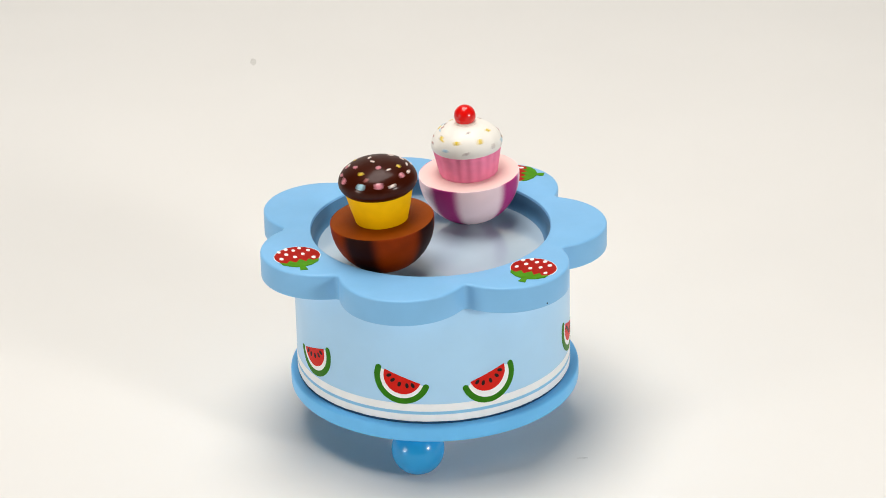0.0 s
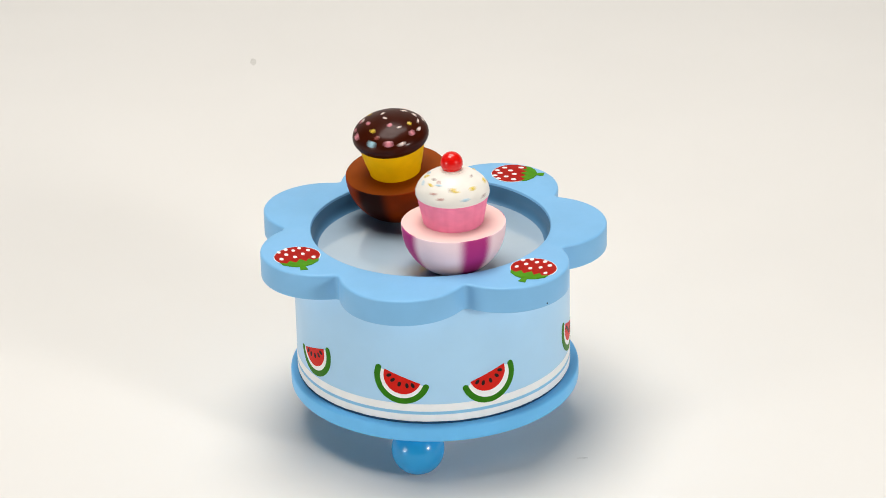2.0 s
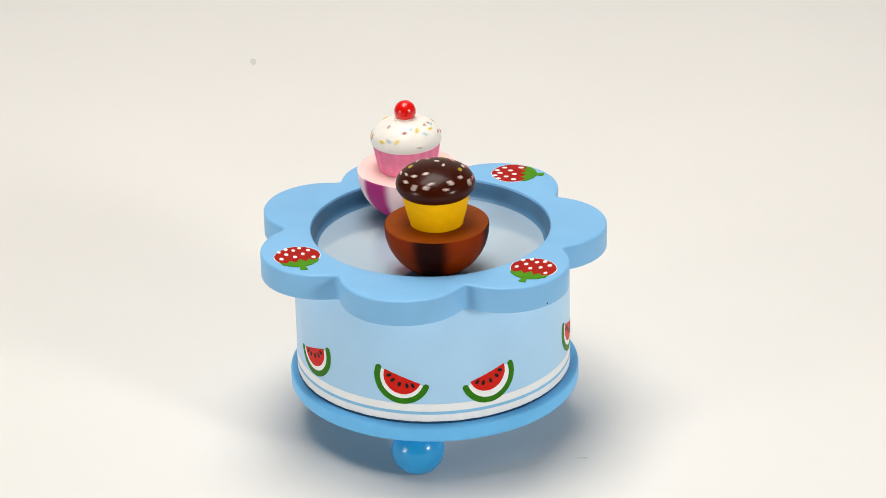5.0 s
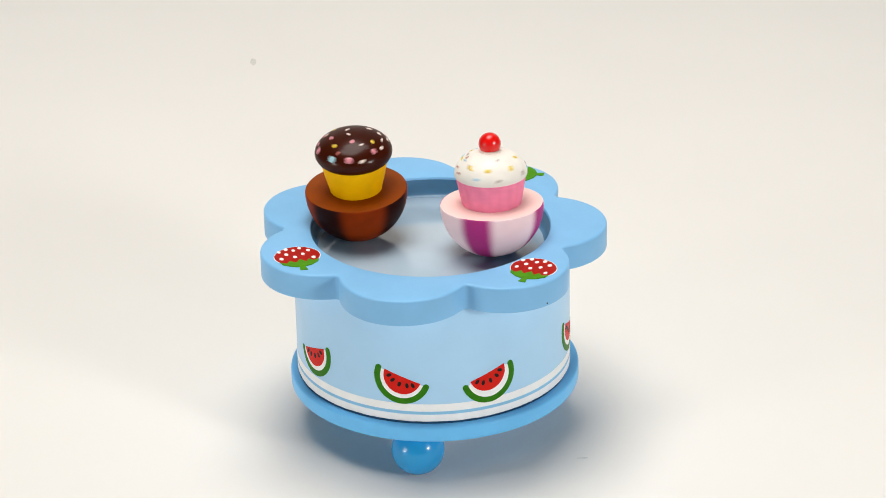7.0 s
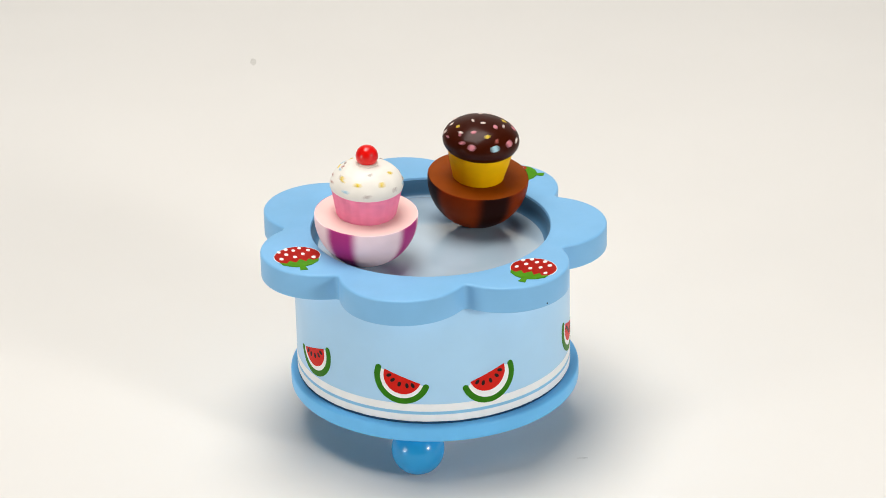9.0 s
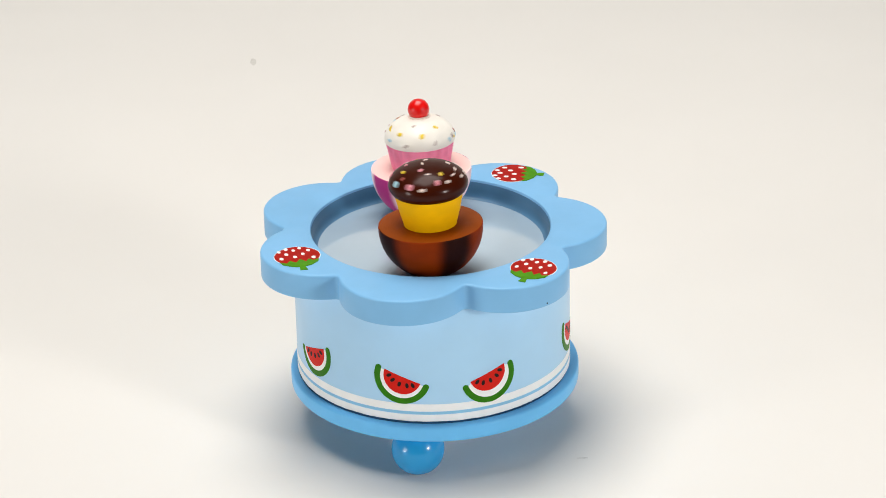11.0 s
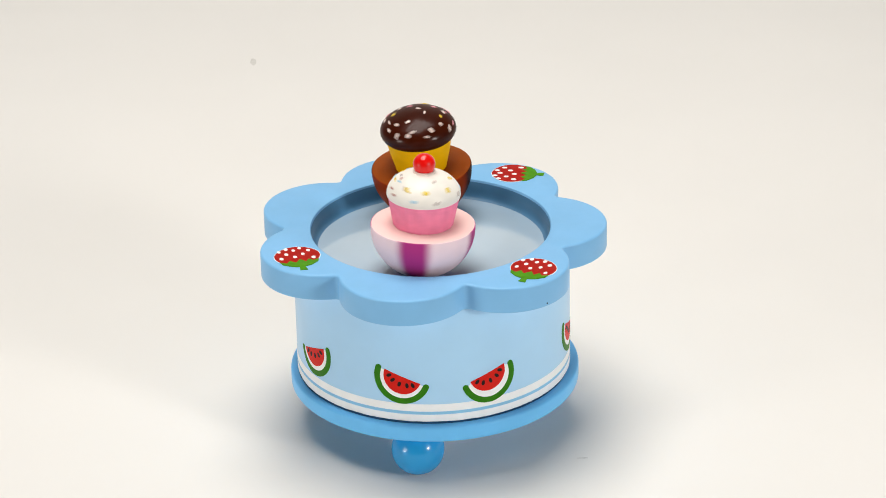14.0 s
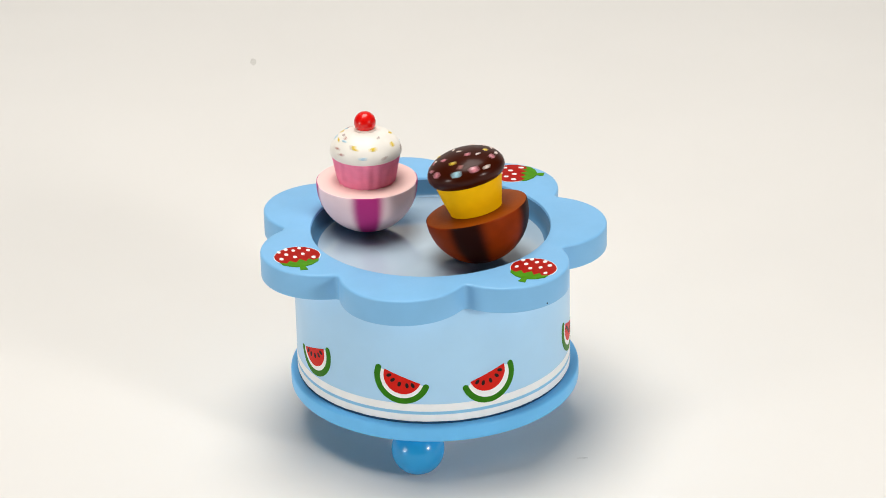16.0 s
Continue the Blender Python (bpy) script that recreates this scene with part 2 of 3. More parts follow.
def melon(parent, s, z, tilt, rnd, lift=0.0):
    """A printed watermelon slice on the drum's side."""
    c, q = math.cos(radians(tilt)), math.sin(radians(tilt))

    def place(u, v, h):
        return on_drum(s + u * c - v * q, z + u * q + v * c, h)

    def arc(r, lift, a0=180.0, a1=360.0, k=30):
        return [(r * math.cos(radians(a0 + (a1 - a0) * i / k)), lift + r * math.sin(radians(a0 + (a1 - a0) * i / k))) for i in range(k + 1)]

    inn, out = arc(0.0075, 0.0), arc(0.0096, 0.0)
    bm = band(inn, out, place, 0.00009)
    rind = part("rind", bm, GREEN, parent, "green printed watermelon rind")
    for sx in (-1, 1):
        tip = [(sx * 0.00855 + 0.00105 * math.cos(2 * math.pi * i / 14), 0.00105 * math.sin(2 * math.pi * i / 14)) for i in range(14)]
        part("rind_end", slab(tip, place, 0.00008), GREEN, rind)
    part("pith", band(arc(0.0058, lift + 0.0002), arc(0.00775, 0.0), place, 0.00007), WHITE, rind, "white printed pith")
    chord = [(0.0064 - 0.0128 * i / 24, lift + 0.0004) for i in range(1, 24)]
    part("flesh", slab(arc(0.0064, lift + 0.0004) + chord, place, 0.00011), MELON, rind, "red printed melon flesh")
    for i in range(5):
        a = radians(203 + 33.5 * i)
        px, py = 0.0043 * math.cos(a) * 1.08, lift + 0.0001 + 0.0025 * math.sin(a) + rnd.uniform(-0.0003, 0.0003)
        lean = math.atan2(py - 0.003, px)
        seed = []
        for k in range(10):
            w = 2 * math.pi * k / 10
            e, f = 0.00098 * math.cos(w), 0.00060 * math.sin(w)
            seed.append((px + e * math.cos(lean) - f * math.sin(lean), py + e * math.sin(lean) + f * math.cos(lean)))
        part("seed", slab(seed, place, 0.00016), SEED, rind)


def strawberry(parent, x, y, heading, rnd):
    """A printed strawberry lying flat on a petal, its leaf pointing along heading."""
    c, q = math.cos(radians(heading)), math.sin(radians(heading))

    def place(u, v, h):
        return (x + u * c - v * q, y + u * q + v * c, TOP + 0.00003 + h)

    def berry(grow):
        pts = []
        for i in range(40):
            a = 2 * math.pi * i / 40
            u, v = math.cos(a), math.sin(a)
            wide = 0.0076 * (1 - 0.10 * max(0.0, -u) ** 2)
            pts.append((-0.0008 + (0.0071 + grow) * u, (wide + grow) * v))
        return pts

    edge = part("berry_edge", slab(berry(0.00022), place, 0.00008), WHITE, parent, "thin white printed outline")
    part("berry", slab(berry(0.0), place, 0.00013), RED, edge, "red printed strawberry")
    spikes = [(0.0108, -0.0014), (0.0110, 0.0014), (0.0080, 0.0010), (0.0070, 0.0038), (0.0046, 0.0066), (0.0024, 0.0072), (0.0036, 0.0050),
              (0.0016, 0.0036), (0.0040, 0.0022), (0.0012, 0.0004), (0.0040, -0.0016), (0.0018, -0.0034), (0.0038, -0.0050),
              (0.0024, -0.0072), (0.0046, -0.0066), (0.0070, -0.0038), (0.0080, -0.0010)]
    spikes = [(0.0021 + (u - 0.0012) * 0.86, v * 0.90) for u, v in spikes]
    part("leaf", slab(spikes, place, 0.00020, True), LEAF, edge, "green printed leaf crown")
    for u, v in ((-0.0050, -0.0053), (-0.0065, -0.0027), (-0.0050, -0.0004), (-0.0063, 0.0019), (-0.0040, 0.0044), (-0.0025, -0.0033),
                 (0.0004, -0.0055), (0.0001, -0.0009), (-0.0016, 0.0021), (0.0018, 0.0050)):
        r = rnd.uniform(0.00062, 0.00072)
        dot = [(u + r * 1.35 * math.cos(2 * math.pi * k / 12), v + r * math.sin(2 * math.pi * k / 12)) for k in range(12)]
        part("dot", slab(dot, place, 0.00024), WHITE, edge)


def build_music_box():
    box = tagged(new("music_box"), "round sky-blue wooden music box with a flower-shaped top on ball feet", "music box")
    part("base_disc", lathe(rounded(0.0, 0.0497, 0.0160, 0.0216, 0.0009), 160, 0.0003, 0.0), BLUE_BASE, box, "sky-blue round base board")
    for k in range(3):
        a = radians(261.5 + 120 * k)
        cx, cy, r = 0.0408 * math.cos(a), 0.0408 * math.sin(a), 0.0089
        prof = [(r * math.sin(math.pi * i / 28), r - r * math.cos(math.pi * i / 28)) for i in range(29)]
        part("foot", lathe(prof, 48, cx, cy), BALL, box, "glossy deep-blue ball foot")
    part("drum", lathe([(0, 0.0212), (DRUM - 0.0016, 0.0212), (DRUM - 0.0016, 0.0222), (DRUM - 0.0003, 0.0223), (DRUM, 0.0226), (DRUM, 0.030), (DRUM, 0.050), (DRUM, 0.0645), (0, 0.0645)], 200), PALE, box, "pale-blue printed drum wall")
    rnd = random.Random(8)
    rag = [rnd.uniform(-1, 1) for _ in range(240)]

    def hoop(z0, z1, mat, label, ragged=0.0):
        n = 240
        bm = bmesh.new()
        loops = []
        for f, h in ((0, 0.0), (0, 0.00004), (1, 0.00004), (1, 0.0)):
            loop = []
            for i in range(n):
                a = 2 * math.pi * i / n
                low = z0 + ragged * (0.6 * rag[i] + 0.4 * rag[i // 4])
                r = DRUM + 0.00002 + h
                loop.append((r * math.cos(a), r * math.sin(a), low + (z1 - low) * f))
            loops.append(loop)
        loft(bm, loops)
        part("stripe", bm, mat, box, label)

    # Added dark ring: the groove's shadow line put in as colour.
    part("gap_shade", lathe_shell(DRUM - 0.0014, DRUM - 0.0002, 0.02162, 0.0222), GAP_SHADE, box, "dark ring standing in for shade between drum and base")
    hoop(0.0262, 0.0289, WHITE, "white printed stripe")
    hoop(0.0225, 0.0250, WHITE, "white printed stripe with a ragged lower edge", 0.00012)
    hoop(0.02515, 0.02605, STRIPE, "thin blue printed stripe")
    for s, z, tilt, lift in ((-0.0481, 0.0390, 18, 0.0), (-0.0108, 0.0384, -21, 0.0), (0.0184, 0.0371, 20, 0.0009), (0.0647, 0.0390, -19, 0.0)):
        melon(box, s, z, tilt, rnd, lift)
    flower_plate(box)
    for x, y, heading in ((-0.0443, -0.0238, -76), (0.0330, -0.0372, 247), (0.0298, 0.0418, -9)):
        strawberry(box, x, y, heading, rnd)
    part("tray_rim", recess_wall(), TRAY_WALL_SHADED, box, "grey-blue glossy recess wall, darkened for its shade, curving into the floor")
    part("tray", lathe(rounded(0.0, 0.0392, FLOOR - 0.0009, FLOOR, 0.0002, 2), 160, FX, FY), TRAY, box, "smooth grey-blue recessed dance floor")
    # a tiny chip low on the side of one petal
    first = 3.6003 + 4 * math.pi / 7
    px, py = FX - 0.0006 + 0.03895 * math.cos(first), FY + 0.0002 + 0.03895 * math.sin(first)
    turn = math.atan2(-0.0463 - py, 0.0367 - px)

    def petal(u, v, h):
        a = turn + u / 0.0214
        return (px + (0.02138 + h) * math.cos(a), py + (0.02138 + h) * math.sin(a), 0.0650 + v)

    chip = [(0.00022 * math.cos(2 * math.pi * k / 10), 0.0003 * math.sin(2 * math.pi * k / 10)) for k in range(10)]
    part("paint_chip", slab(chip, petal, 0.0001), SEED, box, "tiny dark chip in the paint")
    return box


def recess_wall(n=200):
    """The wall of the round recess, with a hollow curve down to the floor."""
    # The dark rim colour also covers the low curve, as shade along the floor's edge.
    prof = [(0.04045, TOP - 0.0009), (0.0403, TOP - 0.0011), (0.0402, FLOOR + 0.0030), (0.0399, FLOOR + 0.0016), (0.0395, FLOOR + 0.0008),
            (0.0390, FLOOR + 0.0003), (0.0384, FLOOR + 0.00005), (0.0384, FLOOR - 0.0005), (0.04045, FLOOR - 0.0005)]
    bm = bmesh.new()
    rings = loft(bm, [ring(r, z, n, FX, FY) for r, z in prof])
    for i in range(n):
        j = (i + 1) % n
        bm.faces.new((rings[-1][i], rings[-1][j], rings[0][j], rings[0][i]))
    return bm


def lathe_shell(r0, r1, z0, z1, n=200):
    bm = bmesh.new()
    rings = loft(bm, [ring(r, z, n, FX, FY) for r, z in ((r0, z0), (r1, z0), (r1, z1), (r0, z1))])
    for i in range(n):
        j = (i + 1) % n
        bm.faces.new((rings[-1][i], rings[-1][j], rings[0][j], rings[0][i]))
    return bm


# ---- the two dancing cupcakes ----
BOWL, LID = 0.0173, 0.0183


def bowl_profile():
    """A half ball with a short upright rim."""
    pts = [(0.0, 0.0)]
    for i in range(1, 27):
        a = math.pi / 2 * i / 26
        pts.append((BOWL * math.sin(a), BOWL - BOWL * math.cos(a)))
    pts += [(BOWL, LID - 0.0004), (BOWL * 0.996, LID - 0.0001), (BOWL * 0.985, LID - 0.00003)]
    pts += [(0.010, LID - 0.00003)]
    return pts


def sprinkle_mesh(length, width, thick):
    bm = bmesh.new()
    loops = []
    n = 8
    for k in range(5):
        a = math.pi * (0.12 + 0.76 * k / 4)
        loops.append([(-length * math.cos(a), width * math.sin(a) ** 0.6 * math.cos(2 * math.pi * i / n), thick * math.sin(a) ** 0.6 * math.sin(2 * math.pi * i / n)) for i in range(n)])
    loft(bm, loops, True, True)
    return bm


def sprinkles(icing, entries, a, h, z0, colours):
    """Long flat sugar strands set into an ellipsoid dome: azimuth from the front, height angle, colour, length, width, lean."""
    for az, lat, colour, ln, wd, lean in entries:
        x, l = radians(az - 90), radians(lat)
        pos = Vector((a * math.cos(l) * math.cos(x), a * math.cos(l) * math.sin(x), z0 + h * math.sin(l)))
        nor = Vector((math.cos(l) * math.cos(x) / a, math.cos(l) * math.sin(x) / a, math.sin(l) / h)).normalized()
        m = nor.to_track_quat("Z", "Y").to_matrix().to_4x4()
        bm = sprinkle_mesh(ln / 2000, wd / 2000, 0.00028)
        bm.transform(Matrix.Translation(pos) @ m @ pose(0, 0, 0, 0, 0, lean))
        part("sprinkle", bm, colours[colour], icing)


def dome(a, h, z0, under):
    """Icing: an ellipsoid dome above z0 and a tucked-in underside."""
    pts = [(0.0, under[-1][1]), *reversed(under)]
    for i in range(0, 23):
        l = math.pi / 2 * i / 22
        pts.append((a * math.cos(l), z0 + h * math.sin(l)))
    return pts


def chocolate_cupcake():
    thing = tagged(new("cupcake_figure"), "wooden chocolate cupcake with coloured sprinkles on a brown striped bowl", "toy cupcake", "dancing cupcakes")
    part("bowl", lathe(bowl_profile(), 96), CHOC_BOWL, thing, "brown half-round bowl with soft dark stripes")
    part("lid", lathe(rounded(0.0, BOWL * 0.984, LID - 0.0004, LID + 0.00005, 0.00012, 2), 96), CHOC_LID, thing, "caramel-brown flat top")
    part("cup", lathe([(0, LID - 0.0003), (0.0088, LID - 0.0002), (0.0088, LID + 0.0004), (0.0101, BOWL + 0.0062), (0.0114, BOWL + 0.0122), (0, BOWL + 0.0124)], 80), YELLOW_CUP, thing, "plain yellow baking cup")
    a, h, z0 = 0.0131, 0.0072, BOWL + 0.0150
    under = [(a * 0.992, z0 - 0.0008), (a * 0.965, z0 - 0.0016), (a * 0.925, z0 - 0.0024), (a * 0.87, z0 - 0.0030)]
    icing = part("icing", lathe(dome(a, h, z0, under), 96), CHOC_ICING, thing, "glossy dark chocolate icing dome")
    rnd = random.Random(21)
    rows = [(1, 22, "blue", 2.5, 2.2, 10), (30, 24, "pink", 2.6, 2.2, 0), (51, 19, "white", 2.2, 1.1, 15), (-37, 23, "pink", 2.2, 2.2, 60),
            (77, 34, "pink", 2.0, 1.8, 80), (-9, 50, "yellow", 1.9, 1.5, 30), (36, 66, "pink", 1.9, 1.6, 50), (-13, 83, "white", 1.8, 0.9, 0),
            (-45, 57, "pink", 1.9, 1.4, 40), (-111, 76, "white", 1.8, 0.9, 20), (163, 58, "white", 1.9, 1.1, 50), (93, 52, "yellow", 1.7, 1.4, 80),
            (61, 56, "white", 1.6, 0.8, 0), (-73, 46, "white", 1.7, 1.0, 20), (-97, 50, "yellow", 1.5, 1.1, 70), (140, 46, "white", 1.8, 1.1, 30),
            (8, 38, "red", 1.8, 0.9, 60)]
    for k in range(13):
        rows.append((100 + 17 * k + rnd.uniform(-6, 6), rnd.uniform(8, 42), rnd.choice(["white", "white", "pink", "pink", "yellow", "white", "pink"]),
                     rnd.uniform(1.4, 2.5), rnd.uniform(0.7, 1.3), rnd.uniform(0, 180)))
    sprinkles(icing, rows, a, h, z0, SPRINKLE)
    return thing


def strawberry_cupcake():
    thing = tagged(new("cupcake_figure"), "wooden cream cupcake with a red cherry on a pink striped bowl", "toy cupcake", "dancing cupcakes")
    part("bowl", lathe(bowl_profile(), 96), PINK_BOWL, thing, "pale pink half-round bowl with magenta stripes")
    part("lid", lathe(rounded(0.0, BOWL * 0.984, LID - 0.0004, LID + 0.00005, 0.00012, 2), 96), PINK_LID, thing, "blush-pink flat top")

    def flute(f, z):
        up = max(0.0, min(1.0, (z - BOWL) / 0.010))
        return 1 + 0.034 * (0.4 + 0.6 * up) * math.cos(2 * math.pi * f * 20)

    part("cup", lathe([(0, LID - 0.0003), (0.0096, LID - 0.0002), (0.0099, LID + 0.0004), (0.0106, BOWL + 0.0057), (0.0115, BOWL + 0.0110), (0, BOWL + 0.0112)], 192, wave=flute), PINK_CUP, thing, "rose-pink fluted baking cup")
    a, h, z0 = 0.0122, 0.0081, BOWL + 0.0116
    under = [(a * 0.997, z0 - 0.0003), (a * 0.985, z0 - 0.0007), (a * 0.955, z0 - 0.0010), (a * 0.90, z0 - 0.0011)]
    icing = part("icing", lathe(dome(a, h, z0, under), 96), CREAM, thing, "glossy cream-white icing dome")
    part("collar", lathe([(0, BOWL + 0.0186), (0.0034, BOWL + 0.0188), (0.0037, BOWL + 0.0192), (0.0037, BOWL + 0.0196), (0.0033, BOWL + 0.0199), (0, BOWL + 0.0200)], 48), COLLAR, thing, "thin cream ring under the cherry")
    r, zc = 0.0037, BOWL + 0.0219
    prof = [(0.0, zc - 0.0024), (0.0026, zc - 0.0024)]
    for i in range(21):
        lat = radians(-42 + 132 * i / 20)
        prof.append((r * math.cos(lat), zc + r * math.sin(lat)))
    part("cherry", lathe(prof, 48), CHERRY, thing, "shiny red cherry")
    rnd = random.Random(5)
    rows = [(-28, 36, "yellow", 1.6, 1.3, 20), (11, 32, "yellow", 2.0, 1.5, 10), (56, 31, "yellow", 2.0, 1.6, 70), (-8, 12, "blue", 2.2, 1.0, 5),
            (-48, 15, "red", 1.7, 0.8, 20), (28, 8, "grey", 2.0, 0.9, 30), (36, 55, "grey", 1.5, 0.8, 40), (-62, 50, "red", 1.4, 0.7, 100), (78, 12, "grey", 1.8, 0.9, 60)]
    for k in range(22):
        rows.append((90 + 11.5 * k + rnd.uniform(-9, 9), rnd.uniform(8, 60), ("yellow", "blue", "grey", "yellow", "red", "blue", "grey")[k % 7],
                     rnd.uniform(1.5, 2.2), rnd.uniform(0.7, 1.2), rnd.uniform(0, 180)))
    sprinkles(icing, rows, a, h, z0, PASTEL)
    return thing


# ---- build ----
build_setting()
build_marks()
build_music_box()
brown = chocolate_cupcake()
pink = strawberry_cupcake()


# ---- what moves: both figures circle the tray, spin and wobble ----
def dance(rows):
    """Rows of seconds, angle on the circle, its radius in mm, lean to x and to y in degrees, own spin: one pose for each picture of the clip."""
    ts = np.array([r[0] for r in rows])
    val = np.array([r[1:] for r in rows])
    # smooth slopes for a gliding curve through the rows
    d = np.gradient(val, ts, axis=0)
    d[:, 2:4] *= 0.8
    out = []
    last = frame(16.0)
    for f in range(1, last + 1):
        t = (f - 1) / FPS
        i = int(min(max(np.searchsorted(ts, t, side="right") - 1, 0), len(ts) - 2))
        w = ts[i + 1] - ts[i]
        u = (t - ts[i]) / w
        v = (2 * u**3 - 3 * u**2 + 1) * val[i] + (u**3 - 2 * u**2 + u) * w * d[i] + (3 * u**2 - 2 * u**3) * val[i + 1] + (u**3 - u**2) * w * d[i + 1]
        v[4] = val[i][4] + (val[i + 1][4] - val[i][4]) * u
        an, r, lx, ly, spin = v
        ax = Vector((math.sin(radians(lx)), math.sin(radians(ly)), 1.0)).normalized()
        lean = Vector((0, 0, 1)).rotation_difference(ax).to_matrix().to_4x4()
        centre = Vector((-0.0020 + r / 1000 * math.cos(radians(an)), r / 1000 * math.sin(radians(an)), FLOOR + BOWL + 0.00003))
        m = Matrix.Translation(centre) @ lean @ pose(0, 0, 0, 0, 0, spin) @ Matrix.Translation((0, 0, -BOWL))
        out.append((t, m))
    return out


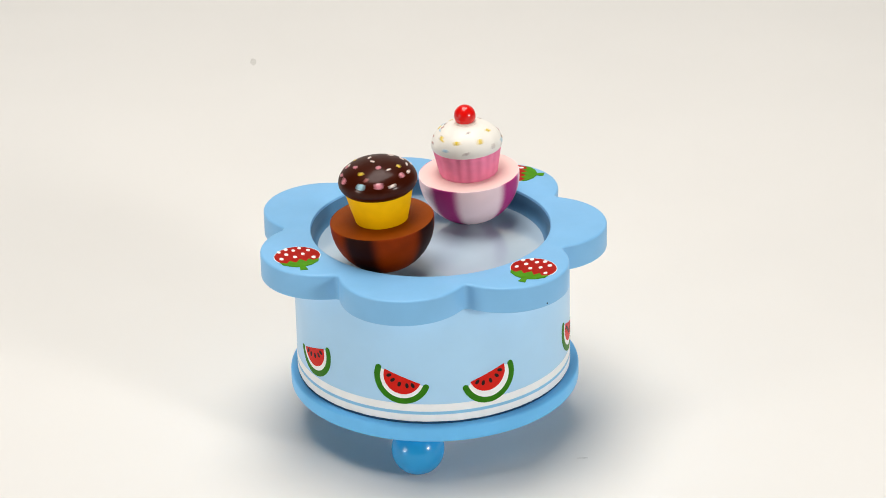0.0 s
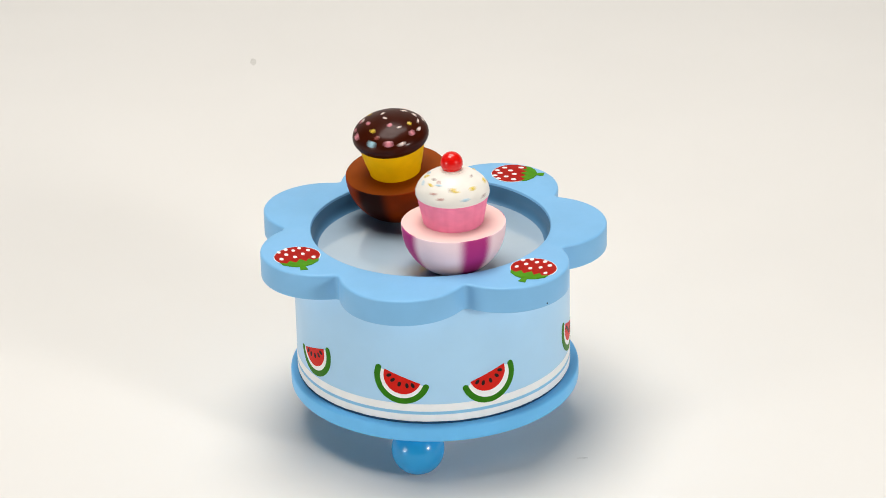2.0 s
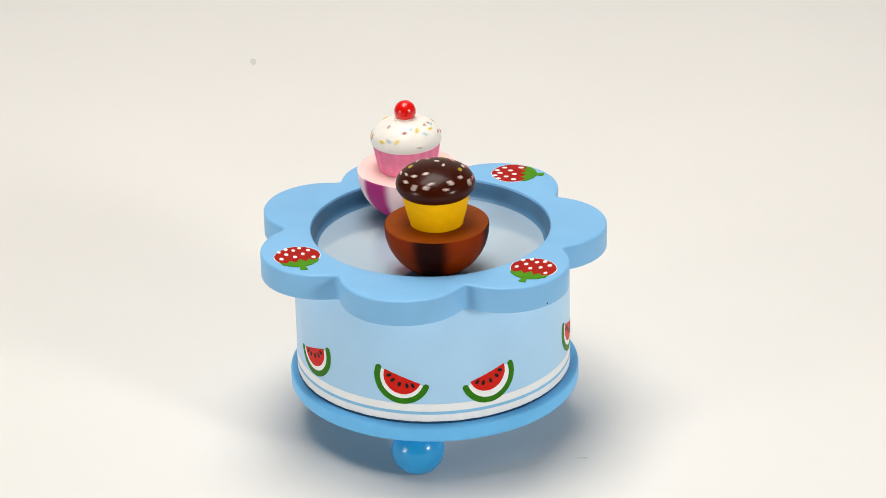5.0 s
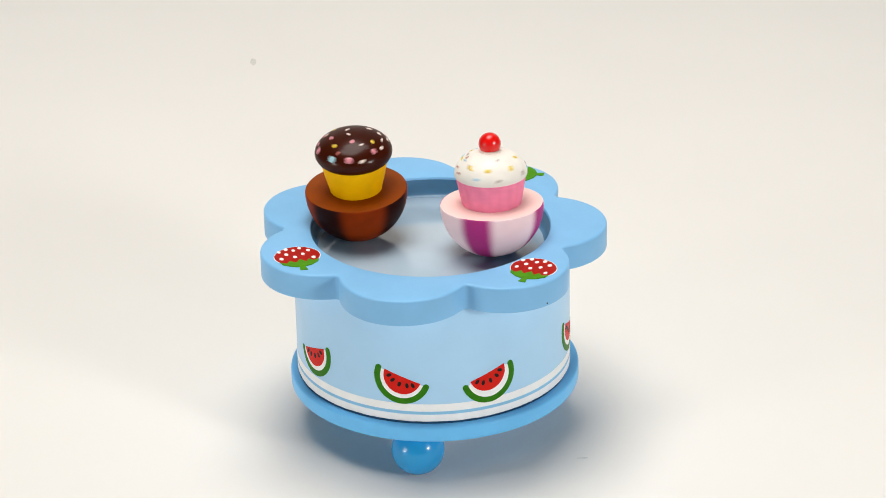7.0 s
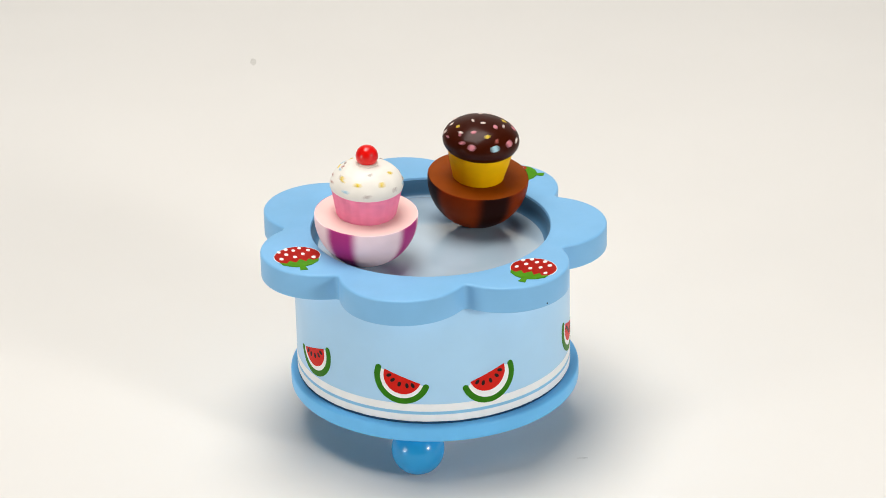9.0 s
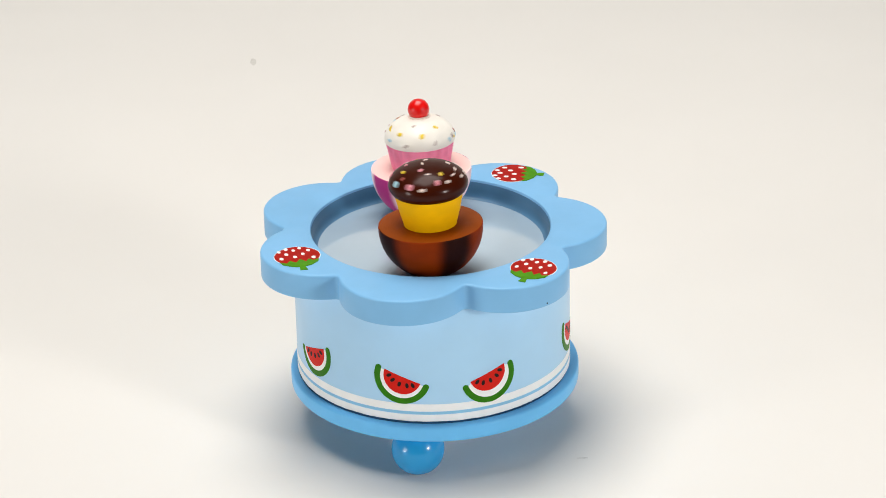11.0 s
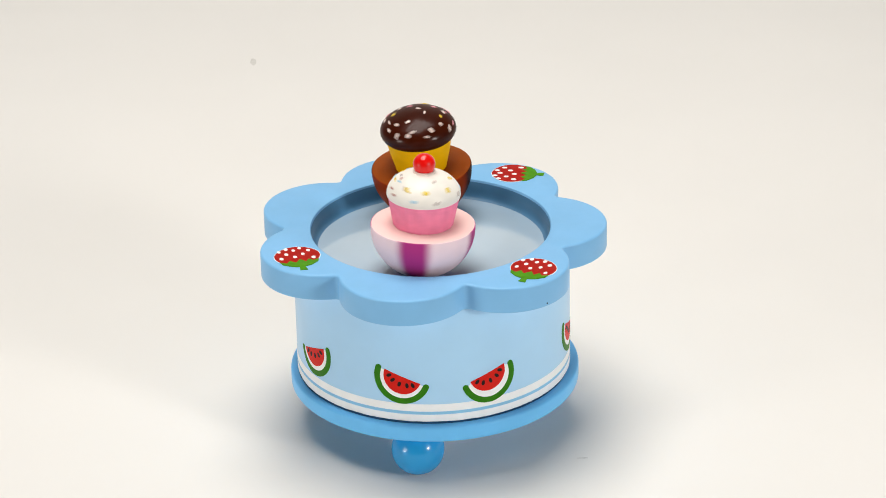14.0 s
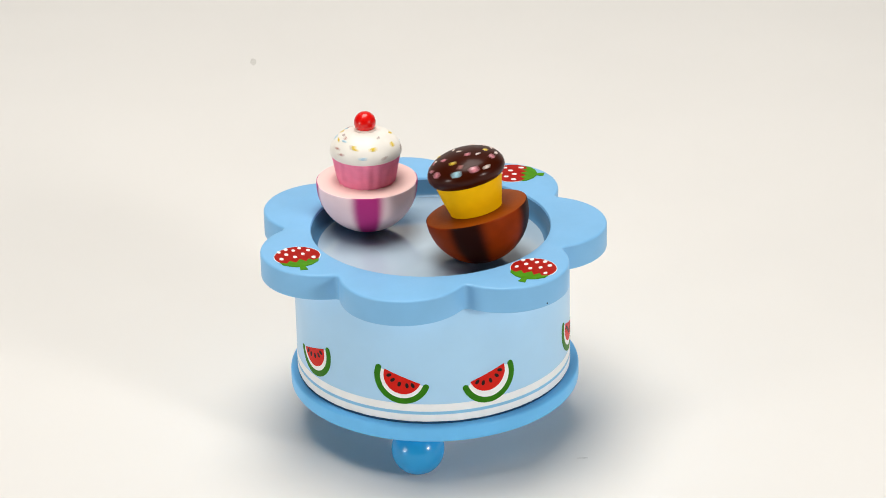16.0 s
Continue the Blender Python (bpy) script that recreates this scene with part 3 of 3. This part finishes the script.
def motions():
    walk(pink, dance([
        (0, 49.1, 23.65, -2.9, -0.8, -30), (0.1, 44.6, 22.6, -1.1, -1, -172), (0.2, 37.1, 22.5, -1.5, -1.7, -313),
        (0.3, 31.1, 21.8, -9.9, -2.3, -455), (0.4, 23, 22.8, -0.8, -2.7, -596), (0.5, 17, 22.67, -4.7, -5, -738), (0.6, 11, 23.8, -0.8, -2.3, -869),
        (0.7, 6.3, 23.2, 0.7, -1.3, -1000), (0.8, 1.4, 24.3, -3.1, -0.2, -1130), (0.9, -3.6, 23.1, -2.3, 0.8, -1261),
        (1, -9.1, 23.59, -3.4, 2.4, -1392), (1.1, -15.7, 22.9, -9.1, 1.4, -1549), (1.2, -22.1, 23.4, -2.3, 1.1, -1706),
        (1.3, -28.3, 23.8, -3, 0.6, -1864), (1.4, -35.6, 23.4, -7.4, 0.2, -2021), (1.5, -41.3, 23.78, -2.2, -0.2, -2178),
        (1.6, -46.1, 24.3, -0.2, -0.2, -2313), (1.7, -51.9, 24.3, -0.2, -0.3, -2448), (1.8, -58.5, 24.2, -6.7, -0.3, -2582),
        (1.9, -64.5, 24.3, -1.5, -0.2, -2717), (2, -67.7, 24.98, -0.6, 0, -2852), (2.1, -77.1, 24.5, -5.5, 0.6, -3003),
        (2.2, -81.3, 24.5, -0.9, 1.4, -3154), (2.3, -89.4, 24.1, 0.2, 2.3, -3304), (2.4, -94.6, 23.8, 1.3, 3, -3455),
        (2.5, -101.5, 23.65, 1.1, 5.9, -3606), (2.6, -108.2, 23.7, 0.8, 2.8, -3749), (2.7, -113.5, 23.8, -0.2, 1.8, -3891),
        (2.8, -120.6, 24.3, -2.6, 0.6, -4034), (2.9, -125.9, 24.4, 3, -0.4, -4176), (3, -131.7, 24.39, -0.1, -1.7, -4319),
        (3.1, -139.5, 25.1, -2.1, -0.8, -4462), (3.2, -144.9, 24.4, 6, -0.2, -4604), (3.3, -151.9, 24.7, 1.8, 0.6, -4747),
        (3.4, -157.9, 24.3, 2.9, 1.3, -4889), (3.5, -163.6, 23.77, 7.2, 3, -5032), (3.6, -169.1, 23.4, -0.6, 1.6, -5181),
        (3.7, -174.8, 24.7, -3.4, 1.3, -5331), (3.8, -179.7, 24, 3.6, 0.8, -5480), (3.9, -184.8, 24.3, 0.1, 0.4, -5630),
        (4, -190.6, 23.38, 3.7, 0.2, -5779), (4.1, -196.5, 23.6, 7.6, 0.1, -5907), (4.2, -202.3, 24.1, -1, 0.2, -6035),
        (4.75, -240, 23.4, -3, 1.5, -6739), (5.25, -272.5, 23.8, 1.5, -2.5, -7378), (5.8, -309, 23.2, 2.5, 2, -8080),
        (6.3, -343.3, 22.7, -5.3, 0.4, -8719), (6.4, -349.8, 23.4, -0.4, 0.3, -8846), (6.5, -355.2, 22.16, -9.4, 0.5, -8974),
        (6.6, -360.7, 24.1, 0.3, 0.5, -9127), (6.7, -365.8, 23.3, -1.8, 0.9, -9279), (6.8, -370.5, 24.3, -5, 1.3, -9432),
        (6.9, -376.1, 23.7, -2.8, 1.5, -9584), (7, -381.2, 24.21, -1.2, 2.9, -9737), (7.1, -387.5, 23.5, -9.2, 1.3, -9884),
        (7.2, -392.3, 24, -1.7, 0.7, -10030), (7.3, -398.7, 23.3, -3.1, 0.1, -10177), (7.4, -403.4, 23.7, -1.6, -0.5, -10323),
        (7.5, -409.5, 23.63, -2.7, -1.4, -10470), (7.6, -416.9, 23.5, -2.6, -0.7, -10608), (7.7, -423.9, 23.9, -2.5, -0.3, -10746),
        (7.8, -429.2, 24.6, -1.7, 0.1, -10884), (7.9, -437.6, 24.7, 0.8, 0.5, -11022), (8, -442.8, 24.92, 1.3, 1.4, -11160),
        (8.1, -450.1, 24.6, -0.1, 0.8, -11297), (8.2, -456.3, 24.1, -1.8, 0.8, -11434), (8.3, -465.1, 23.6, 1.1, 0.8, -11571),
        (8.4, -469.8, 22.8, 2.5, 0.6, -11708), (8.5, -477.4, 22.7, -1.3, 0.7, -11845), (8.6, -481.8, 22.5, 3.7, 0, -12001),
        (8.7, -488.7, 23.3, 2.3, -0.5, -12158), (8.8, -492.1, 23.2, 3.1, -1, -12314), (8.9, -499.2, 24.6, 4.2, -1.5, -12471),
        (9, -503.2, 24.2, 2.3, -3.1, -12627), (9.1, -509.8, 24.9, 1.1, -1.7, -12754), (9.2, -515.4, 24.6, 0.4, -1.4, -12881),
        (9.7, -546.5, 23.5, -3, 1, -13517), (10.3, -584, 23.9, 3, -2, -14280), (10.9, -621.5, 23.3, -1, 2, -15044),
        (11.4, -653.2, 23.1, -1.8, -0.1, -15680), (11.5, -658.6, 23.07, -2.2, -0.1, -15807), (11.6, -664, 23.2, 0.9, 0.4, -15963),
        (11.7, -670, 23.7, -5.2, 1.1, -16118), (11.8, -672.8, 23.1, -7.8, 1.8, -16274), (11.9, -680.8, 24.4, -2.4, 2.4, -16429),
        (12, -685.6, 24.05, -0.2, 4.7, -16585), (12.1, -692.9, 24.9, 3.3, 2.2, -16727), (12.2, -698.5, 24.4, -1.8, 1.5, -16869),
        (12.3, -704.1, 23.5, -3.6, 0.6, -17010), (12.4, -710.4, 23.6, 1.1, -0.2, -17152), (12.5, -716.2, 21.95, -10.6, -1.5, -17294),
        (12.6, -723.1, 23.1, -3.2, -1.2, -17433), (12.7, -730.8, 22.6, -1.8, -1.4, -17572), (12.8, -738, 24.1, -2.8, -1.6, -17710),
        (12.9, -746.7, 23.7, -4.6, -1.6, -17849), (13, -752.2, 25.32, 0.8, -3, -17988), (13.1, -760.2, 24.6, -7, -1.6, -18133),
        (13.2, -764.3, 25.6, -0.3, -1.3, -18279), (13.3, -770.7, 25.3, 0.5, -1.1, -18424), (13.4, -775.5, 25.5, -1.2, -0.8, -18570),
        (13.5, -780.5, 25.61, -4.4, -1, -18715), (13.6, -787.1, 25.3, -2.5, -0.3, -18862), (13.7, -791.7, 25.3, 0, -0.1, -19008),
        (13.8, -799, 24.8, -0.2, 0.1, -19155), (13.9, -804.4, 24.5, -1.2, 0.3, -19301), (14, -811.4, 24.17, 2.3, 0.7, -19448),
        (14.1, -815.3, 23.8, 2.7, 0.4, -19594), (14.2, -824.6, 23.6, 0.7, 0.2, -19741), (14.3, -830.9, 23.2, 2.5, 0.1, -19887),
        (14.4, -838.5, 23, 1.6, -0.1, -20034), (14.5, -845.5, 23.09, -2.9, -0.2, -20180), (14.6, -850.6, 22.9, 2, -0, -20311),
        (14.7, -856.2, 23, 5.9, 0.2, -20442), (14.8, -862.2, 23.6, 3.8, 0.4, -20572), (14.9, -868.3, 24.4, -1.4, 0.5, -20703),
        (15, -872.4, 23.83, 3.8, 1, -20834), (15.1, -878.8, 25.2, 0.4, 0.4, -20983), (15.2, -882.8, 24.3, 4, 0.1, -21133),
        (15.3, -887.9, 24.8, 3.3, -0.2, -21282), (15.4, -892.7, 23.6, 0.5, -0.5, -21432), (15.5, -898.6, 23.88, 1.1, -1.2, -21581),
        (15.6, -905.5, 22.4, 8.7, -0.6, -21728), (15.7, -912.7, 23.2, 4.7, -0.5, -21875), (15.8, -920.1, 23.4, 6.1, -0.4, -22022),
        (15.9, -926.4, 24.4, 2.9, -0.2, -22169), (16, -934.7, 23.65, -0.1, 0, -22316)
    ]))
    walk(brown, dance([
        (0, -126, 23.91, -3.9, -1.2, -27), (0.1, -130.8, 23.9, 1.2, 0.2, -132), (0.2, -137.7, 24.7, 4.9, 1.1, -237),
        (0.3, -142.2, 24.5, 2.8, 2, -343), (0.4, -147.3, 24.2, -2.4, 2.7, -448), (0.5, -154.5, 25.37, 2.5, 5.2, -553),
        (0.6, -160, 24.9, 5, 2.3, -666), (0.7, -165.8, 24.6, -2.3, 1.2, -780), (0.8, -172.3, 25, 3.5, -0.1, -893),
        (0.9, -178.8, 24.9, 3.5, -1.2, -1007), (1, -185.4, 25.36, -1.9, -3.2, -1120), (1.1, -193.1, 24.2, 6.7, -1.4, -1263),
        (1.2, -200.2, 24.8, 3.4, -0.5, -1405), (1.3, -206.8, 25.2, -1.9, 0.7, -1548), (1.4, -213.7, 24.6, 8.2, 1.6, -1690),
        (1.5, -222.5, 22.87, -2.7, 3.4, -1833), (1.6, -224.9, 23.8, 1.1, 1.2, -1977), (1.7, -229, 23.8, -0.9, -0.2, -2121),
        (1.8, -239.5, 22, 2.1, -1.7, -2264), (1.9, -239.8, 23, 1.6, -3, -2408), (2, -245.1, 22.89, -5.2, -6.7, -2552),
        (2.1, -254.9, 22.2, 10.1, -3.4, -2698), (2.2, -257.5, 22.2, -6.8, -2.4, -2844), (2.3, -268.4, 21.7, 1.3, -1.2, -2990),
        (2.4, -275.3, 21.7, 9.4, -0.1, -3136), (2.5, -277.9, 21.8, -11.6, 0.8, -3282), (2.6, -288.6, 23, 7.2, 0.2, -3424),
        (2.7, -292.4, 23.8, 3.6, -0.5, -3565), (2.8, -295.2, 24.3, -12.9, -1.3, -3707), (2.9, -306.4, 26, 1.9, -1.9, -3848),
        (3, -312.5, 26.8, -0.7, -3.2, -3990), (3.1, -317.2, 25.7, 1.3, -0.5, -4099), (3.2, -327.1, 26, -4.3, 1.7, -4208),
        (3.3, -332.1, 24.6, -2.3, 4.1, -4318), (3.4, -339.5, 24, 1.2, 6, -4427), (3.5, -347.6, 25.14, 4.7, 12.2, -4536),
        (3.6, -353.8, 23.5, -3.4, 5.7, -4651), (3.7, -360.7, 24, -8.4, 3.6, -4766), (3.8, -367, 25, 6.1, 0.9, -4881),
        (3.9, -374.1, 23.6, -0.8, -1.5, -4996), (4, -379.5, 25.19, -9, -5.7, -5111), (4.1, -387.4, 23.7, -0.8, -3.6, -5231),
        (4.2, -392.5, 24.5, -0.8, -3.3, -5351), (4.75, -425, 24.1, 3, 2.5, -6010), (5.25, -456, 23.7, -4, -3, -6608),
        (5.8, -489.5, 24.2, -2, 3, -7267), (6.3, -521.1, 24.6, 3.8, 4.2, -7866), (6.4, -526.7, 24.6, -2.1, 4.2, -7985),
        (6.5, -531.7, 23.87, 7.5, 6.9, -8105), (6.6, -536.5, 24.4, 3.4, 2.7, -8219), (6.7, -540.5, 23.8, -4.1, 1, -8333),
        (6.8, -544.7, 22.7, 6.4, -0.8, -8448), (6.9, -548.7, 24.7, 0.4, -2.3, -8562), (7, -554.5, 23.75, -1.6, -5.2, -8676),
        (7.1, -562.8, 22.3, 12.5, -2.2, -8818), (7.2, -568.7, 24.3, -0.2, -0.6, -8959), (7.3, -577.6, 24, -3.8, 1.3, -9101),
        (7.4, -588, 23.3, 14, 3, -9242), (7.5, -593.1, 24.4, -8.5, 7, -9384), (7.6, -600.1, 24.5, 2.6, 3.5, -9529),
        (7.7, -606.5, 24.8, 2.5, 2.4, -9674), (7.8, -609.4, 25.6, -4.6, 1, -9819), (7.9, -620.2, 25.2, 6, -0.3, -9964),
        (8, -623.8, 25.37, -2.8, -1.6, -10109), (8.1, -630, 24.9, 8.4, -0.6, -10209), (8.2, -639.2, 24.2, -7.5, 0.3, -10309),
        (8.3, -644.5, 23, -4, 1.3, -10410), (8.4, -650.2, 21.9, 6.1, 2.1, -10510), (8.5, -660.4, 22.1, 0.3, 4.2, -10610),
        (8.6, -663.8, 21.6, 0.9, 1.6, -10716), (8.7, -666.5, 21.5, 2.9, 0.3, -10822), (8.8, -671.3, 22, -10.3, -1.3, -10928),
        (8.9, -677.2, 23.2, -1.2, -2.6, -11034), (9, -681.8, 23.51, 4.5, -6.2, -11140), (9.1, -689, 24.9, 3.8, -3.4, -11270),
        (9.2, -694.6, 25.1, -1.8, -2.8, -11400), (9.7, -725, 24, -4, 3, -12050), (10.3, -762, 23.6, 3, -3, -12830),
        (10.9, -799, 24.1, -3, 2, -13610), (11.4, -830, 24.9, 3.4, 0.7, -14260), (11.5, -834.4, 24.66, 0.5, 1.4, -14390),
        (11.6, -842.4, 24.9, -5.7, 1.1, -14497), (11.7, -848.7, 24.4, 6.1, 1.6, -14604), (11.8, -855.8, 23.9, 4.7, 2.2, -14711),
        (11.9, -862.9, 23.4, -4.1, 2.5, -14818), (12, -871.2, 24.13, 5.3, 4.5, -14925), (12.1, -877, 24, 3.3, 1.8, -15035),
        (12.2, -882.8, 24.9, -5.6, 0.7, -15145), (12.3, -886.6, 23.1, 6.3, -0.6, -15255), (12.4, -892.5, 25.1, 3.9, -1.8, -15365),
        (12.5, -897.7, 23.89, 0.9, -4.6, -15475), (12.6, -903.8, 25, 2.4, -2.9, -15586), (12.7, -910.1, 25.1, 6.4, -3, -15697),
        (12.8, -917.3, 23.8, 4.3, -2.9, -15808), (12.9, -922.9, 24.6, -1.7, -2.7, -15919), (13, -930.8, 23.05, 4.3, -4.1, -16030),
        (13.1, -935.9, 23.3, 0.7, -1.5, -16174), (13.2, -941.6, 23, 4.2, -0.3, -16318), (13.3, -948.7, 22.3, 6.7, 0.9, -16462),
        (13.4, -951.5, 23.1, -2.4, 1.9, -16606), (13.5, -957.6, 23.02, 5.9, 4.2, -16750), (13.6, -966.7, 22.6, -4.6, 1.9, -16894),
        (13.7, -970.6, 23.3, -1.1, 0.8, -17038), (13.8, -978.1, 23.6, 9.1, -0.5, -17182), (13.9, -984.9, 23.9, -7.3, -1.7, -17326),
        (14, -988.3, 24.09, -3.3, -4.2, -17470), (14.1, -994.9, 23.8, 7.9, -2.3, -17606), (14.2, -1006.8, 23.8, 1.1, -1.9, -17742),
        (14.3, -1012.2, 23.1, 2.1, -1.3, -17879), (14.4, -1018.6, 22.4, -5.1, -0.6, -18015), (14.5, -1025.6, 22.19, 1.8, 0, -18151),
        (14.6, -1033.6, 22.7, -1.6, 0.7, -18305), (14.7, -1037.6, 22, -4.7, 1.5, -18458), (14.8, -1045.9, 23.3, 3.8, 2.3, -18612),
        (14.9, -1049.6, 22, -9.4, 2.9, -18765), (15, -1057.6, 23.82, 1, 6, -18919), (15.1, -1062.2, 22.7, -2.8, 3.3, -19061),
        (15.2, -1068.4, 23.8, -1.8, 3.1, -19203), (15.3, -1073.8, 23.5, 3.6, 2.7, -19344), (15.4, -1079.7, 23.8, -5.9, 2.3, -19486),
        (15.5, -1085.5, 25.41, -1.6, 3.9, -19628), (15.6, -1092.5, 23.5, 1.6, 2.1, -19737), (15.7, -1098.9, 23.6, -9.3, 2.2, -19846),
        (15.8, -1105.1, 23.5, -0.8, 2.4, -19956), (15.9, -1111.1, 23.2, -0.7, 2.5, -20065), (16, -1118.2, 22.22, -13.4, 6, -20174)
    ]))


motions()
